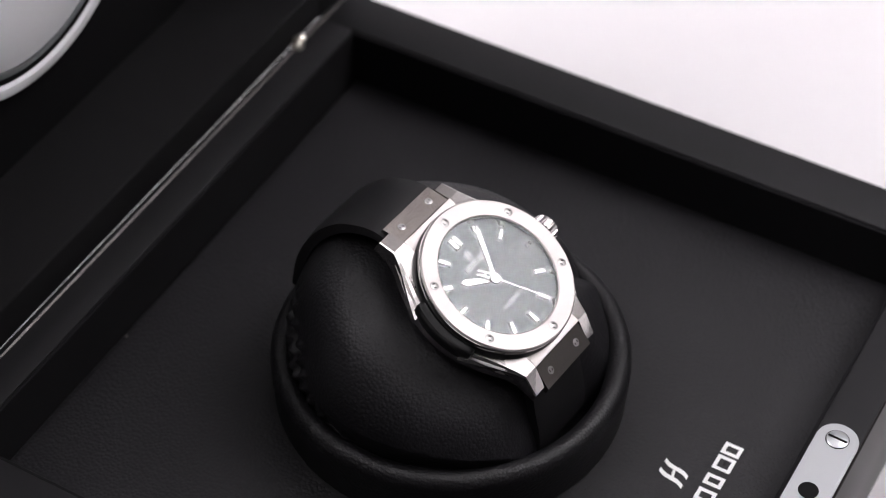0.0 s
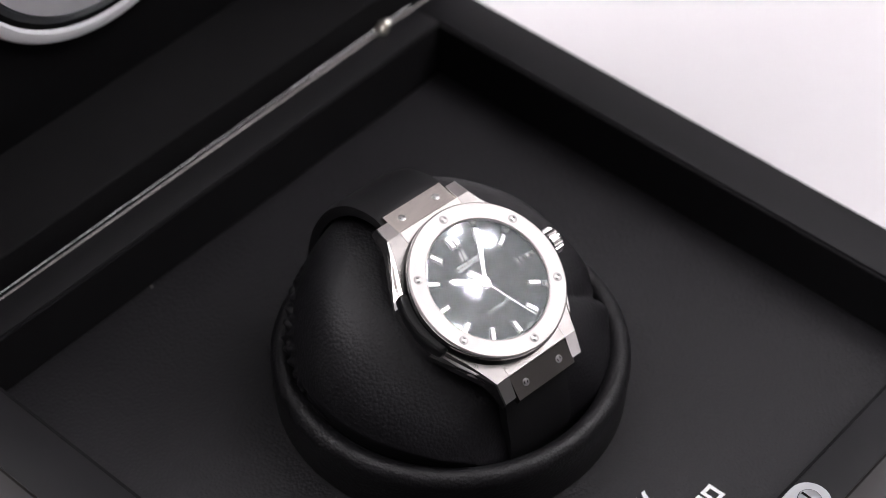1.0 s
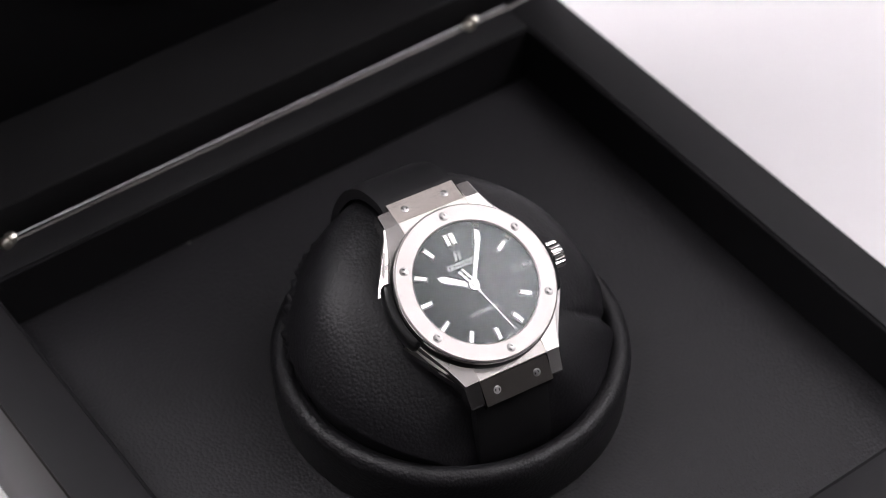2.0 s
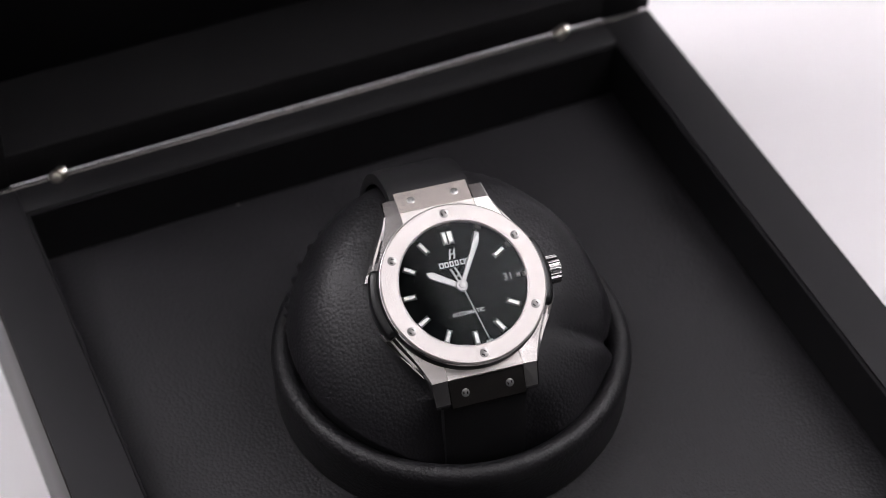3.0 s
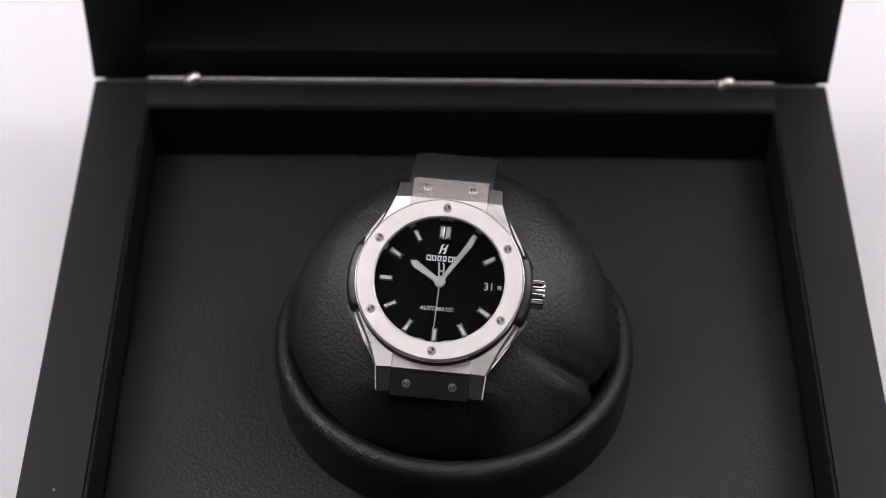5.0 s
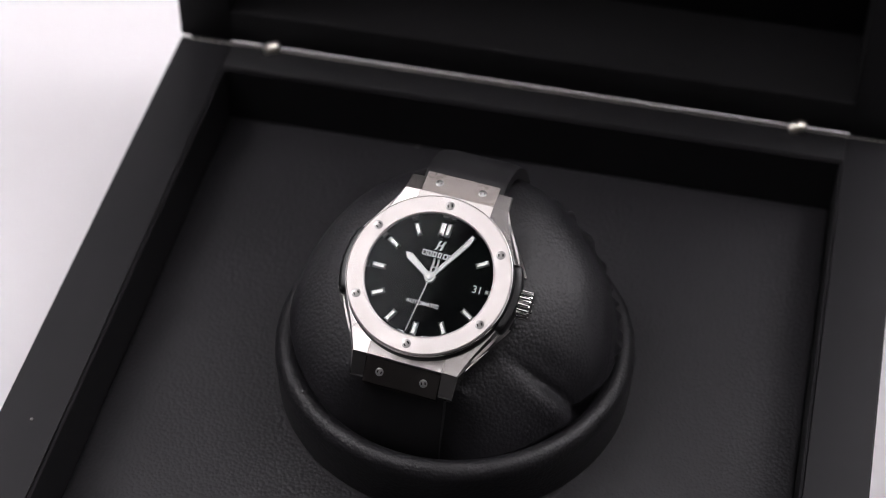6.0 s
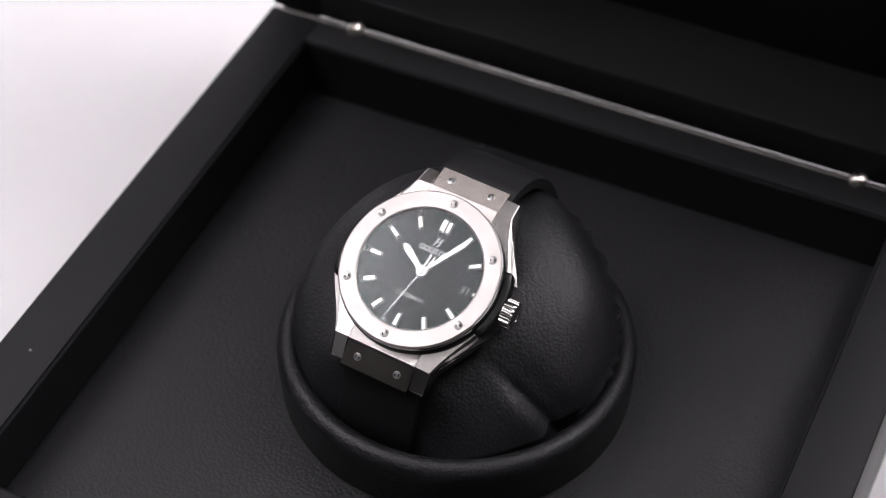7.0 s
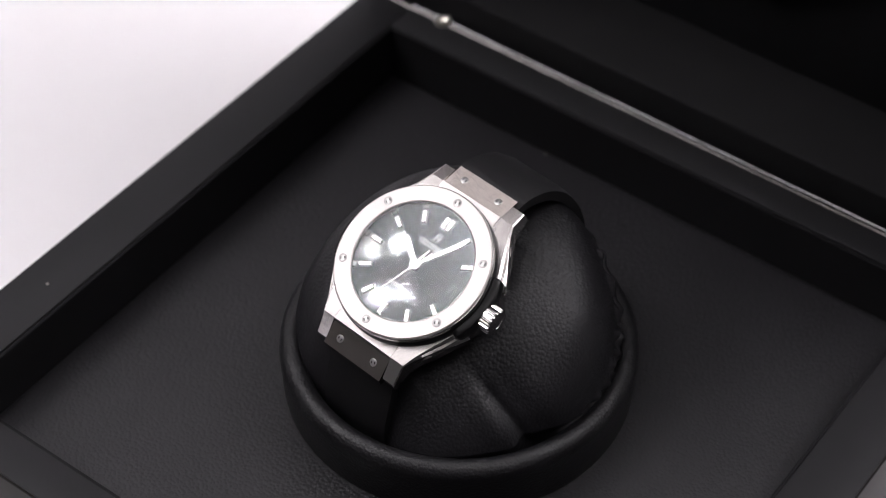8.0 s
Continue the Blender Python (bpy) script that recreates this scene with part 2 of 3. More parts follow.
# ---- room ----
def build_room():
    table = part("table_top", block((-1300, -420, -30), (1300, 1300, 0), 4), TABLE, None)
    tagged(table, "matte white board of the tabletop under the box", "tabletop", kind="structure")
    # added shell out of view, toned to shape bounce and reflections
    for name, a, b in (("floor", (-2000, -2000, -760), (2000, 2000, -750)), ("ceiling", (-2000, -2000, 1750), (2000, 2000, 1850)),
                       ("wall_north", (-2000, 2000, -750), (2000, 2100, 1750)), ("wall_south", (-2000, -2100, -750), (2000, -2000, 1750)),
                       ("wall_east", (2000, -2000, -750), (2100, 2000, 1750)), ("wall_west", (-2100, -2000, -750), (-2000, 2000, 1750))):
        mat = CEILING if name == "ceiling" else WALL if name in ("floor", "wall_south") else BOUNCEWALL
        tagged(part(name, block(a, b), mat, None), ("unseen grey bounce " if mat is BOUNCEWALL else "unseen dark added ") + name.split("_")[0], name.split("_")[0], kind="structure")
    # out of view; reaches this high so the upper end link mirrors white
    paper = part("backdrop", block((-1300, 1304, 0), (1300, 1310, 1740)), BACKDROP, None)
    tagged(paper, "unseen white paper added behind the table to reflect in the steel", "backdrop", kind="structure")
    # added fill panels, kept clear of what the dial mirrors
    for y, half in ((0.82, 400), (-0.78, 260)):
        light = thing("ceiling_fill_panel", "wide glowing fill panel added unseen under the ceiling", "ceiling light", group="ceiling lights")
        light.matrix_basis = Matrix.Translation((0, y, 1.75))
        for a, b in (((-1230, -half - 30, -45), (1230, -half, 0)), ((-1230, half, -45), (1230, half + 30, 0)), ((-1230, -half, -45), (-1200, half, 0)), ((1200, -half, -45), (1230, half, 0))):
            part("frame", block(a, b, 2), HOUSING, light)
        part("diffuser", block((-1199, 1 - half, -30), (1199, half - 1, -24)), BACKFILLER if y > 0 else FRONTFILLER, light)
    legs = thing("table_frame", "dark metal frame that carries the white tabletop", "table frame")
    for x in (-1150, 1150):
        for y in (-330, 1150):
            part("leg", block((x - 25, y - 25, -750), (x + 25, y + 25, -30), 3), HOUSING, legs)


def build_lamp(centre, places, seat):
    """Rows of small bulbs on an added round softbox; places in millimetres over the watch, all on rays from the seat
    through a plane at height 500.
    """
    k = 2.2
    mid = Vector(centre) * k
    lamp = thing("studio_lamp", "rows of lit bulbs on an added softbox that gives the dial's veil", "studio lamp", group="studio lamps")
    spot = mid * MM + HUB
    face = look(spot, HUB)
    lamp.matrix_basis = face
    back = face.inverted()
    part("housing", turned([(240, 130), (500, 70), (628, 8), (632, -14), (622, -14), (620, 10)], 48), HOUSING, lamp)
    part("diffuser", turned([(619, 5), (619, 3)], 48), VEILGLOW, lamp, "added glowing cloth for the veil, brightest round the middle")
    for cx, ry in places:
        p = back @ (HUB + (Vector(seat) + k * (Vector((cx, ry, 500.0)) - Vector(seat))) * MM)
        bulb = part("bulb", turned([(4.0, 12), (4.0, 0), (3.4, -1.9), (1.8, -3.1), (0.3, -3.4)], 20), BULB, lamp)
        bulb.matrix_basis = Matrix.Translation((p.x, p.y, 0))
    side = 1 if spot.x > 0 else -1
    stand = thing("lamp_stand", "black tubular stand added to carry the unseen softbox", "lamp stand", group="lamp stands")
    base = Vector((spot.x + side * 0.42, spot.y, 0))
    stand.matrix_basis = Matrix.Translation(base)
    part("pole", turned([(9, 0), (9, (spot.z + 0.10) / MM)], 20), HOUSING, stand)
    part("base_plate", turned([(110, 0), (110, 8), (100, 12)], 40), HOUSING, stand)
    part("arm", block((-330 if side > 0 else -9, -9, spot.z / MM + 80), (9 if side > 0 else 330, 9, spot.z / MM + 98), 2), HOUSING, stand)


# ---- the box ----
def build_box():
    box = thing("presentation_box", "open black watch box, gloss lacquer outside, satin rims, leather floor inside", "watch box")
    top = 46
    part("base_panel", block((-99, -95, 0), (99, 91, 8), 0.5), LACQUER, box)
    for name, a, b in (("side_wall", (-99.6, -96, 0.3), (-84.5, 92, top)), ("side_wall", (84.5, -96, 0.3), (99.3, 92, top)),
                       ("front_wall", (-84.5, -96, 0.3), (84.5, -85, top)), ("back_wall", (-84.5, 82, 0.3), (84.5, 92, top))):
        part(name, block(a, b, 0.7, 3), LACQUER, box)
    # satin caps on the rims, proud of the lacquered carcass
    for name, a, b in (("rim_cap", (-99.2, -95.6, top - 0.2), (-84.6, 91.6, top + 0.5)), ("rim_cap", (84.6, -95.6, top - 0.2), (98.9, 91.6, top + 0.5)),
                       ("rim_cap", (-84.6, -95.6, top - 0.2), (84.6, -85.1, top + 0.49)), ("rim_cap", (-84.6, 82.1, top - 0.2), (84.6, 92.3, top + 0.49))):
        part(name, block(a, b, 0.3, 2), SATIN, box)
    for name, a, b in (("wall_lining", (-84.6, -85.2, 8), (-83.6, 82.2, top)), ("wall_lining", (83.6, -85.2, 8), (84.6, 82.2, top)),
                       ("wall_lining", (-83.6, -85.2, 8), (83.6, -84.2, top)), ("wall_lining", (-83.6, 81.2, 8), (83.6, 82.2, top))):
        part(name, block(a, b, 0.2, 1), LINING, box)
    # leather floor with a rounded border and a round opening for the holder
    pad = bmesh.new()
    prof = [(0, 8), (0, 28.4), (0.4, 29.3), (1.2, 29.8), (2.4, 30.0)]
    loops = []
    for inset, z in prof:
        x0, x1, y0, y1 = -83.55 + inset, 83.55 - inset, -84.15 + inset, 81.15 - inset
        loops.append([pad.verts.new((x * MM, y * MM, z * MM)) for x, y in ((x0, y0), (x1, y0), (x1, y1), (x0, y1))])
    for a, b in zip(loops, loops[1:]):
        for i in range(4):
            pad.faces.new((a[i], a[(i + 1) % 4], b[(i + 1) % 4], b[i]))
    pad.faces.new(loops[-1])
    pad.faces.new(loops[0][::-1])
    floor = part("floor_pad", pad, LEATHER, box, "black grained leather floor pad")
    # the holder's wrapped ring
    prof = [(42.2, 29.0), (43.0, 31.0)] + [(40.5 + 3.0 * math.cos(radians(w)), 42.2 + 3.6 * math.sin(radians(w))) for w in range(0, 181, 12)] + [(37.5, 29.0)]
    part("holder_ring", lathe(prof, 128), RIMLEATHER, box, "black leather-wrapped round holder ring", Matrix.Translation((-1.8 * MM, 1.7 * MM, 0)))
    # printed emblem and name on the floor, as plain shapes
    for dx in (-1.55, 1.55):
        part("emblem_stroke", sway(dx, -57.7, 3.4, 0.58, 1.25, 29.9, 30.06), PRINT, floor, "white printed emblem stroke", smooth=False)
    part("emblem_stroke", prism([(-1.6, -58.3), (1.9, -57.6), (1.9, -56.9), (-1.6, -57.6)], 29.9, 30.05), PRINT, floor, smooth=False)
    for i in range(6):
        x = -14.6 + i * 5.2
        part("name_bar", hollow(x, -69.2, (4.2, 3.9, 3.8, 3.4, 4.5, 3.6)[i], 4.6, 0.92, 29.9, 30.06), PRINT, floor, "white printed bar", smooth=False)
    # closing plate on the front rim
    n = 14
    outline = [(14.4 + 5.0 * math.cos(a), -90.5 + 5.0 * math.sin(a)) for a in [math.pi * (i / n - 0.5) for i in range(n + 1)]]
    outline += [(-14.4 + 5.0 * math.cos(a), -90.5 + 5.0 * math.sin(a)) for a in [math.pi * (i / n + 0.5) for i in range(n + 1)]]
    plate = part("closing_plate", prism(outline, 46.3, 47.5, 0.35, 2), CLASPMETAL, box, "satin nickel closing plate with two screws")
    # black rings, bars and a disc on the plate stand for shaded recesses
    for x in (-14.4, 14.4):
        screw = part("screw", turned([(2.6, 47.3), (2.6, 47.65), (2.3, 47.85), (0.5, 47.95)], 32), CLASPMETAL, plate, local=Matrix.Translation((x * MM, -90.5 * MM, 0)))
        part("countersink_shade", lathe([(2.6, 47.3), (2.6, 47.54), (2.78, 47.54), (2.78, 47.3)], 32), RECESS_SHADE, plate, "black ring for the shade in the countersink", Matrix.Translation((x * MM, -90.5 * MM, 0)))
        slot = block((-2.3, -0.3, 47.7), (2.3, 0.3, 47.98))
        bmesh.ops.rotate(slot, cent=(0, 0, 0), matrix=Matrix.Rotation(math.pi / 2 - 0.05, 3, "Z"), verts=slot.verts)
        s = part("screw_slot_shade", slot, RECESS_SHADE, plate, local=Matrix.Translation((x * MM, -90.5 * MM, 0)))
    part("catch_hole_shade", turned([(2.35, 47.4), (2.35, 47.56)], 32), RECESS_SHADE, plate, "black disc for the shade in the round catch hole", Matrix.Translation((-2.4 * MM, -90.3 * MM, 0)))
    # hinge: a thin strip added for the shine along the lid gap, and two knuckles
    strip = block((-98.5, -0.3, -0.2), (98.5, 0.3, 0.0), 0.04, 1)
    part("gap_shine_strip", strip, GAPSHINE, box, "thin tilted metal strip for the shine along the lid gap", pose(0, 91.1 * MM, 46.9 * MM, 45, 0, 0))
    for x in (-73.0, 71.4):
        k = turned([(0.3, -2.3), (1.2, -2.2), (1.8, -1.3), (1.9, -0.4), (1.5, 0.2), (1.75, 0.9), (1.5, 1.7), (0.3, 2.1)], 24)
        knuckle = part("hinge_knuckle", k, BRASS, box, "small bright hinge knuckle", pose(x * MM, 91.6 * MM, 47.0 * MM, 0, 70, 20))
        part("pin_head", turned([(0.3, -1.1), (1.0, -0.8), (1.2, 0), (1.0, 0.8), (0.3, 1.1)], 16), BRASS, knuckle, "", pose((x + 1.2) * MM, 91.2 * MM, 48.4 * MM, 20, 0, 0))
    part("hinge_spine", block((-97, 91.2, 38), (97, 93.6, 45.9), 0.3), LIDSIDE, box, "black strip behind the hinge")
    build_lid(box)
    return box


def build_lid(box):
    y0, y1, z0, z1 = 93.2, 130.0, 45.6, 233.0
    lid = part("lid", block((-100, 125, z0), (100, y1, z1), 0.8, 3), LACQUER, box, "opened black lid with a round bright porthole plate")
    for name, a, b in (("lid_side", (-100, y0, z0), (-85, 125, z1)), ("lid_side", (85, y0, z0), (100, 125, z1)),
                       ("lid_edge", (-86, y0 + 0.2, z0 + 0.2), (86, 124.8, z0 + 11)), ("lid_edge", (-86, y0 + 0.2, z1 - 11), (86, 124.8, z1 - 0.2))):
        part(name, block(a, b, 0.7, 3), LIDSIDE, lid)
    part("lid_lining", block((-85, 121.5, z0 + 11), (85, 124.8, z1 - 11), 0.4), LINING, lid)
    at = pose(0, 121.4 * MM, 126 * MM, 90, 0, 0)
    part("porthole_ring", lathe([(47.4, 0), (47.2, 2.4), (46.6, 3.4), (45.8, 3.8), (43.8, 3.8), (43.0, 3.2), (42.9, 0)], 128), ENAMEL, lid, "bright white ring", at)
    # no real groove: its shade is a black ring, almost flush
    part("porthole_groove_shade", lathe([(42.9, 0), (42.9, 3.0), (41.4, 3.0), (41.4, 0)], 128), RECESS_SHADE, lid, "black ring for the shade in the seam round the disc", at)
    part("porthole_bevel", lathe([(41.4, 0), (41.4, 2.9), (39.6, 3.3), (39.2, 0)], 128), CLASPMETAL, lid, "grey metal inner bevel", at)
    part("porthole_disc", turned([(39.2, 0), (39.2, 3.2), (38.8, 3.4), (20, 3.5), (1, 3.5)], 96), ENAMEL, lid, "white enamelled disc", at)


# ---- watch frame: u to the right, v towards twelve, h out of the dial, millimetres ----
WU = Vector((0.99474, -0.10139, -0.01443)).normalized()
WV = Vector((0.09737, 0.89264, 0.44013))
WV = (WV - WU * WV.dot(WU)).normalized()
WH = WU.cross(WV)
WC = Vector((-5.31, -12.26, 79.41))
WATCH = Matrix(((WU.x, WV.x, WH.x, WC.x * MM), (WU.y, WV.y, WH.y, WC.y * MM), (WU.z, WV.z, WH.z, WC.z * MM), (0, 0, 0, 1)))
UPPER = [(20.6, -6.6), (24, -6.8), (27.5, -7.7), (31.4, -10.7), (35.3, -15.7), (38.2, -23.4), (39.1, -32.2), (38.3, -40), (36, -48)]
LOWER = [(-20.6, -6.8), (-23, -9.0), (-25.5, -12.6), (-28.6, -16.8), (-32, -21), (-35, -26), (-36.5, -32)]


def clock(angle, r):
    return r * math.sin(radians(angle)), r * math.cos(radians(angle))


def at_clock(angle, r, h, turn=True):
    x, y = clock(angle, r)
    return WATCH @ Matrix.Translation((x * MM, y * MM, h * MM)) @ Matrix.Rotation(radians(-angle if turn else 0), 4, "Z")


def lug(sx, sy):
    """One lug: a satin upper face that leans outward, a polished bevel that widens towards the case flank, and a flat sloping end."""
    bm = bmesh.new()
    rows = []
    tip = ((24.2, 8.85, 11.85, 12.15, -5.6, 0.4, -10.0), (24.4, 8.85, 11.8, 12.1, -6.6, 0.4, -10.2)) if sy > 0 else ((24.8, 8.85, 11.85, 12.15, -7.2, 0.4, -10.2), (25.0, 8.85, 11.8, 12.1, -7.8, 0.4, -10.2))
    for v, inner, face, outer, high, lean, low in ((6.3, 15.0, 18.2, 20.75, -3.6, 0.5, -7.6), (8.0, 13.6, 17.7, 19.85, -3.6, 0.55, -7.8), (10.0, 12.0, 16.75, 18.6, -3.6, 0.6, -8.0),
                                                   (12.5, 10.2, 15.45, 16.9, -3.65, 0.65, -8.4), (15.0, 8.9, 14.25, 15.25, -3.75, 0.65, -8.8), (17.5, 8.85, 13.2, 13.75, -3.85, 0.6, -9.2),
                                                   (20.2, 8.85, 12.25, 12.55, -4.0, 0.5, -9.6)) + tip:
        drop = (outer - face) * 0.75
        rows.append([bm.verts.new((sx * a * MM, sy * v * MM, h * MM)) for a, h in
                     ((inner, high), (face, high - lean), (outer, high - lean - drop), (outer - 0.3, low), (inner, low))])
    for a, b in zip(rows, rows[1:]):
        for k in range(5):
            bm.faces.new((a[k], a[(k + 1) % 5], b[(k + 1) % 5], b[k]))
    bm.faces.new(rows[0])
    bm.faces.new(rows[-1][::-1])
    return bm


def satin_faces(ob):
    """Gives the faces that look out with the dial the satin finish; the bevels stay polished."""
    ob.data.materials.append(LUGFACE)
    for p in ob.data.polygons:
        if p.normal.z > (0.6 if p.center.y > 0 else 0.93) and abs(p.normal.x) < 0.4 and p.area > 1e-6:
            p.material_index = 1


def slotted_screw(parent, m, radius, metal, turn):
    """A round screw head; two black blocks on it paint the shade of an H-shaped slot."""
    head = part("screw", turned([(radius, -0.4), (radius, 0.015), (radius * 0.94, 0.04)], 28), metal, parent, "", m)
    slot = Matrix.Rotation(radians(turn), 4, "Z")
    for name, lo, hi in (("slot", (-0.6 * radius, -0.32 * radius, 0.0), (-0.3 * radius, 0.32 * radius, 0.05)),
                         ("slot", (0.3 * radius, -0.32 * radius, 0.0), (0.6 * radius, 0.32 * radius, 0.05))):
        part(name, block(lo, hi), RECESS_SHADE, parent, "", m @ slot)
    return head


def build_watch():
    watch = thing("wrist_watch", "steel wrist watch with black dial and black rubber strap", "watch")
    arc = [(20.55 * math.cos(radians(w)), 20.55 * math.sin(radians(w))) for w in (0, 6, 12, 18, 23)]
    quarter = arc + [(17.4, 11.6), (15.3, 15.2), (13.6, 17.8), (12.0, 20.3)]
    low = quarter + [(-x, y) for x, y in quarter[::-1]] + [(-x, -y) for x, y in quarter[1:]] + [(x, -y) for x, y in quarter[::-1][:-1]]
    quarter = [(19.0, 0), (19.0, 7.6), (17.2, 11.6), (15.1, 15.2), (13.4, 17.8), (11.8, 20.3)]
    high = quarter + [(-x, y) for x, y in quarter[::-1]] + [(-x, -y) for x, y in quarter[1:]] + [(x, -y) for x, y in quarter[::-1][:-1]]
    part("case", prism(high, -6.6, -4.75, 0.2, 2), STEEL, watch, "brushed steel middle case", WATCH)
    for sy in (-1, 1):
        part("case_deck", prism([(-8.85, sy * 12), (8.85, sy * 12), (8.85, sy * 20.35), (-8.85, sy * 20.35)][::sy], -4.6, -3.9, 0.12, 1), STEEL, watch, "brushed flat between the lugs", WATCH)
    part("lower_case", bevelled(prism(low, -8.4, -6.4), 0.35 * MM, 2), LUGSTEEL, watch, "polished steel lower case", WATCH)
    part("case_back", turned([(16.5, -10.8), (18.6, -9.6), (19.2, -8.3)], 64), POLISH, watch, "", WATCH)
    for sx in (-1, 1):
        for sy in (-1, 1):
            satin_faces(part("lug", bevelled(lug(sx, sy), 0.09 * MM, 1), LUGSTEEL, watch, "steel lug, satin above with polished bevels", WATCH, smooth=False))
        bm = bmesh.new()
        sect = [(18.9, -6.35), (20.75, -6.35), (21.05, -5.8), (21.05, -3.6), (20.75, -2.9), (20.1, -2.5), (18.9, -2.4)]
        rows = []
        for w, cut in [(-24, 0.7), (-22.5, 0.15)] + [(q, 0.0) for q in range(-20, 21, 4)] + [(22.5, 0.15), (24, 0.7)]:
            rows.append([bm.verts.new((sx * (r - cut * (r > 19)) * MM * math.cos(radians(w)), (r - cut * (r > 19)) * MM * math.sin(radians(w)), (h - cut * 0.6 * (h > -4)) * MM)) for r, h in sect])
        for p, q in zip(rows, rows[1:]):
            for k in range(len(sect)):
                bm.faces.new((p[k], p[(k + 1) % len(sect)], q[(k + 1) % len(sect)], q[k]))
        bm.faces.new(rows[0])
        bm.faces.new(rows[-1][::-1])
        part("case_flank", bm, RESIN, watch, "black composite side insert", WATCH)
    part("gasket_ring", lathe([(19.2, -4.0), (19.25, -2.6), (19.0, -1.9), (17, -1.9), (17, -4.0)], 96), RESIN, watch, "black composite ring below the bezel", WATCH)
    bezel = part("bezel", lathe([(18.95, -1.9), (18.95, -0.35), (18.6, 0.0), (14.95, 0.0), (14.6, -0.25), (14.6, -1.9)], 128), STEEL, watch, "vertically brushed steel bezel with six screws", WATCH)
    part("bezel_skirt", lathe([(19.0, -1.95), (19.08, -1.7), (19.02, -0.6), (18.6, -0.45), (18.2, -0.6), (18.2, -1.95)], 128), POLISH, watch, "polished bezel side", WATCH)
    for i in range(6):
        slotted_screw(bezel, at_clock(60 * i, 16.8, 0.0), 1.05, SCREWSTEEL, (20, 75, -30, 50, 100, 5)[i])
    part("flange", lathe([(14.65, -0.5), (14.25, -3.3), (14.7, -3.3)], 128), POLISH, watch, "polished inner flange", WATCH)
    dial = part("dial", turned([(14.4, -3.9), (14.4, -3.25)], 96), DIAL, watch, "glossy black dial", WATCH)
    # applied hour markers with bevelled tops
    def marker(w, l):
        """A baton with a faceted roof: sloping flanks, a steep inner end cut to a shallow notch."""
        bm = bmesh.new()
        foot = [(-w, -l), (0, -l + 0.25 * (l > 1)), (w, -l), (w, l), (-w, l)]
        crown = [(-w * 0.5, -l + 0.5 * l * 0.5), (0, -l + 0.33 * l), (w * 0.5, -l + 0.5 * l * 0.5), (w * 0.62, l - 0.25), (-w * 0.62, l - 0.25)]
        rings = [[bm.verts.new((x * MM, y * MM, h * MM)) for x, y in ring] for ring, h in ((foot, 0), (foot, 0.16), (crown, 0.55))]
        for a, b in zip(rings, rings[1:]):
            for k in range(5):
                bm.faces.new((a[k], a[(k + 1) % 5], b[(k + 1) % 5], b[k]))
        bm.faces.new(rings[0][::-1])
        bm.faces.new(rings[-1])
        return bm
    for hour in range(1, 13):
        if hour == 12:
            for dx in (-0.75, 0.75):
                part("hour_marker", marker(0.64, 1.6), MARKER, dial, "polished double marker at twelve", WATCH @ Matrix.Translation((dx * MM, 11.9 * MM, -3.25 * MM)), smooth=False)
        elif hour == 3:
            part("hour_marker", marker(0.5, 0.5), MARKER, dial, "short polished marker beside the date", at_clock(90, 13.5, -3.25), smooth=False)
        else:
            part("hour_marker", marker(0.66, 1.65), MARKER, dial, "polished baton marker", at_clock(30 * hour, 12.15, -3.25), smooth=False)
    # emblem and maker's name as plain shapes
    for dx in (-0.52, 0.52):
        part("emblem_stroke", sway(dx, 8.0, 1.15, 0.21, 0.42, -3.25, -3.08), PRINT, dial, "applied pale emblem stroke", WATCH, smooth=False)
    part("emblem_stroke", prism([(-0.5, 7.8), (0.6, 8.0), (0.6, 8.3), (-0.5, 8.1)], -3.25, -3.1), PRINT, dial, "", WATCH, smooth=False)
    for i in range(6):
        x = -3.65 + i * 1.24
        part("name_bar", hollow(x, 5.1, (1.08, 1.0, 0.94, 0.86, 1.12, 0.9)[i], 1.3, 0.27, -3.25, -3.12), PRINT, dial, "white applied bar of the name", WATCH, smooth=False)
    lettering("AUTOMATIC", 1.32, PRINT, dial, "lettering", WATCH @ Matrix.Translation((0, -6.15 * MM, -3.23 * MM)), label="white printed word on the dial")
    for word, ang in (("SWISS", 192), ("MADE", 168)):
        lettering(word, 0.62, PRINT, dial, "lettering", WATCH @ Matrix.Translation((clock(ang, 13.75)[0] * MM, clock(ang, 13.75)[1] * MM, -3.23 * MM)) @ Matrix.Rotation(radians(180 - ang), 4, "Z"))
    # date
    window = part("date_window", bevelled(block((9.55, -1.15, -3.26), (12.55, 1.15, -3.2)), 0.02 * MM, 1), DATEWHEEL, dial, "black date window", WATCH)
    lettering("31", 2.5, PRINT, dial, "date_numerals", WATCH @ Matrix.Translation((11.1 * MM, 0, -3.17 * MM)), label="white date numerals", weight=0.004)
    # hands
    def hand(length, tail, w, tip):
        return [(-w * 0.62, -tail), (w * 0.62, -tail), (w, length * 0.86), (tip, length), (-tip, length), (-w, length * 0.86)]
    part("hour_hand", prism(hand(8.5, 1.2, 0.92, 0.12), -2.95, -2.7, 0.12), HANDSTEEL, watch, "satin steel hour hand", WATCH @ Matrix.Rotation(radians(57), 4, "Z"))
    part("minute_hand", prism(hand(13.6, 1.2, 0.72, 0.1), -2.6, -2.35, 0.12), HANDSTEEL, watch, "satin steel minute hand", WATCH @ Matrix.Rotation(radians(-32), 4, "Z"))
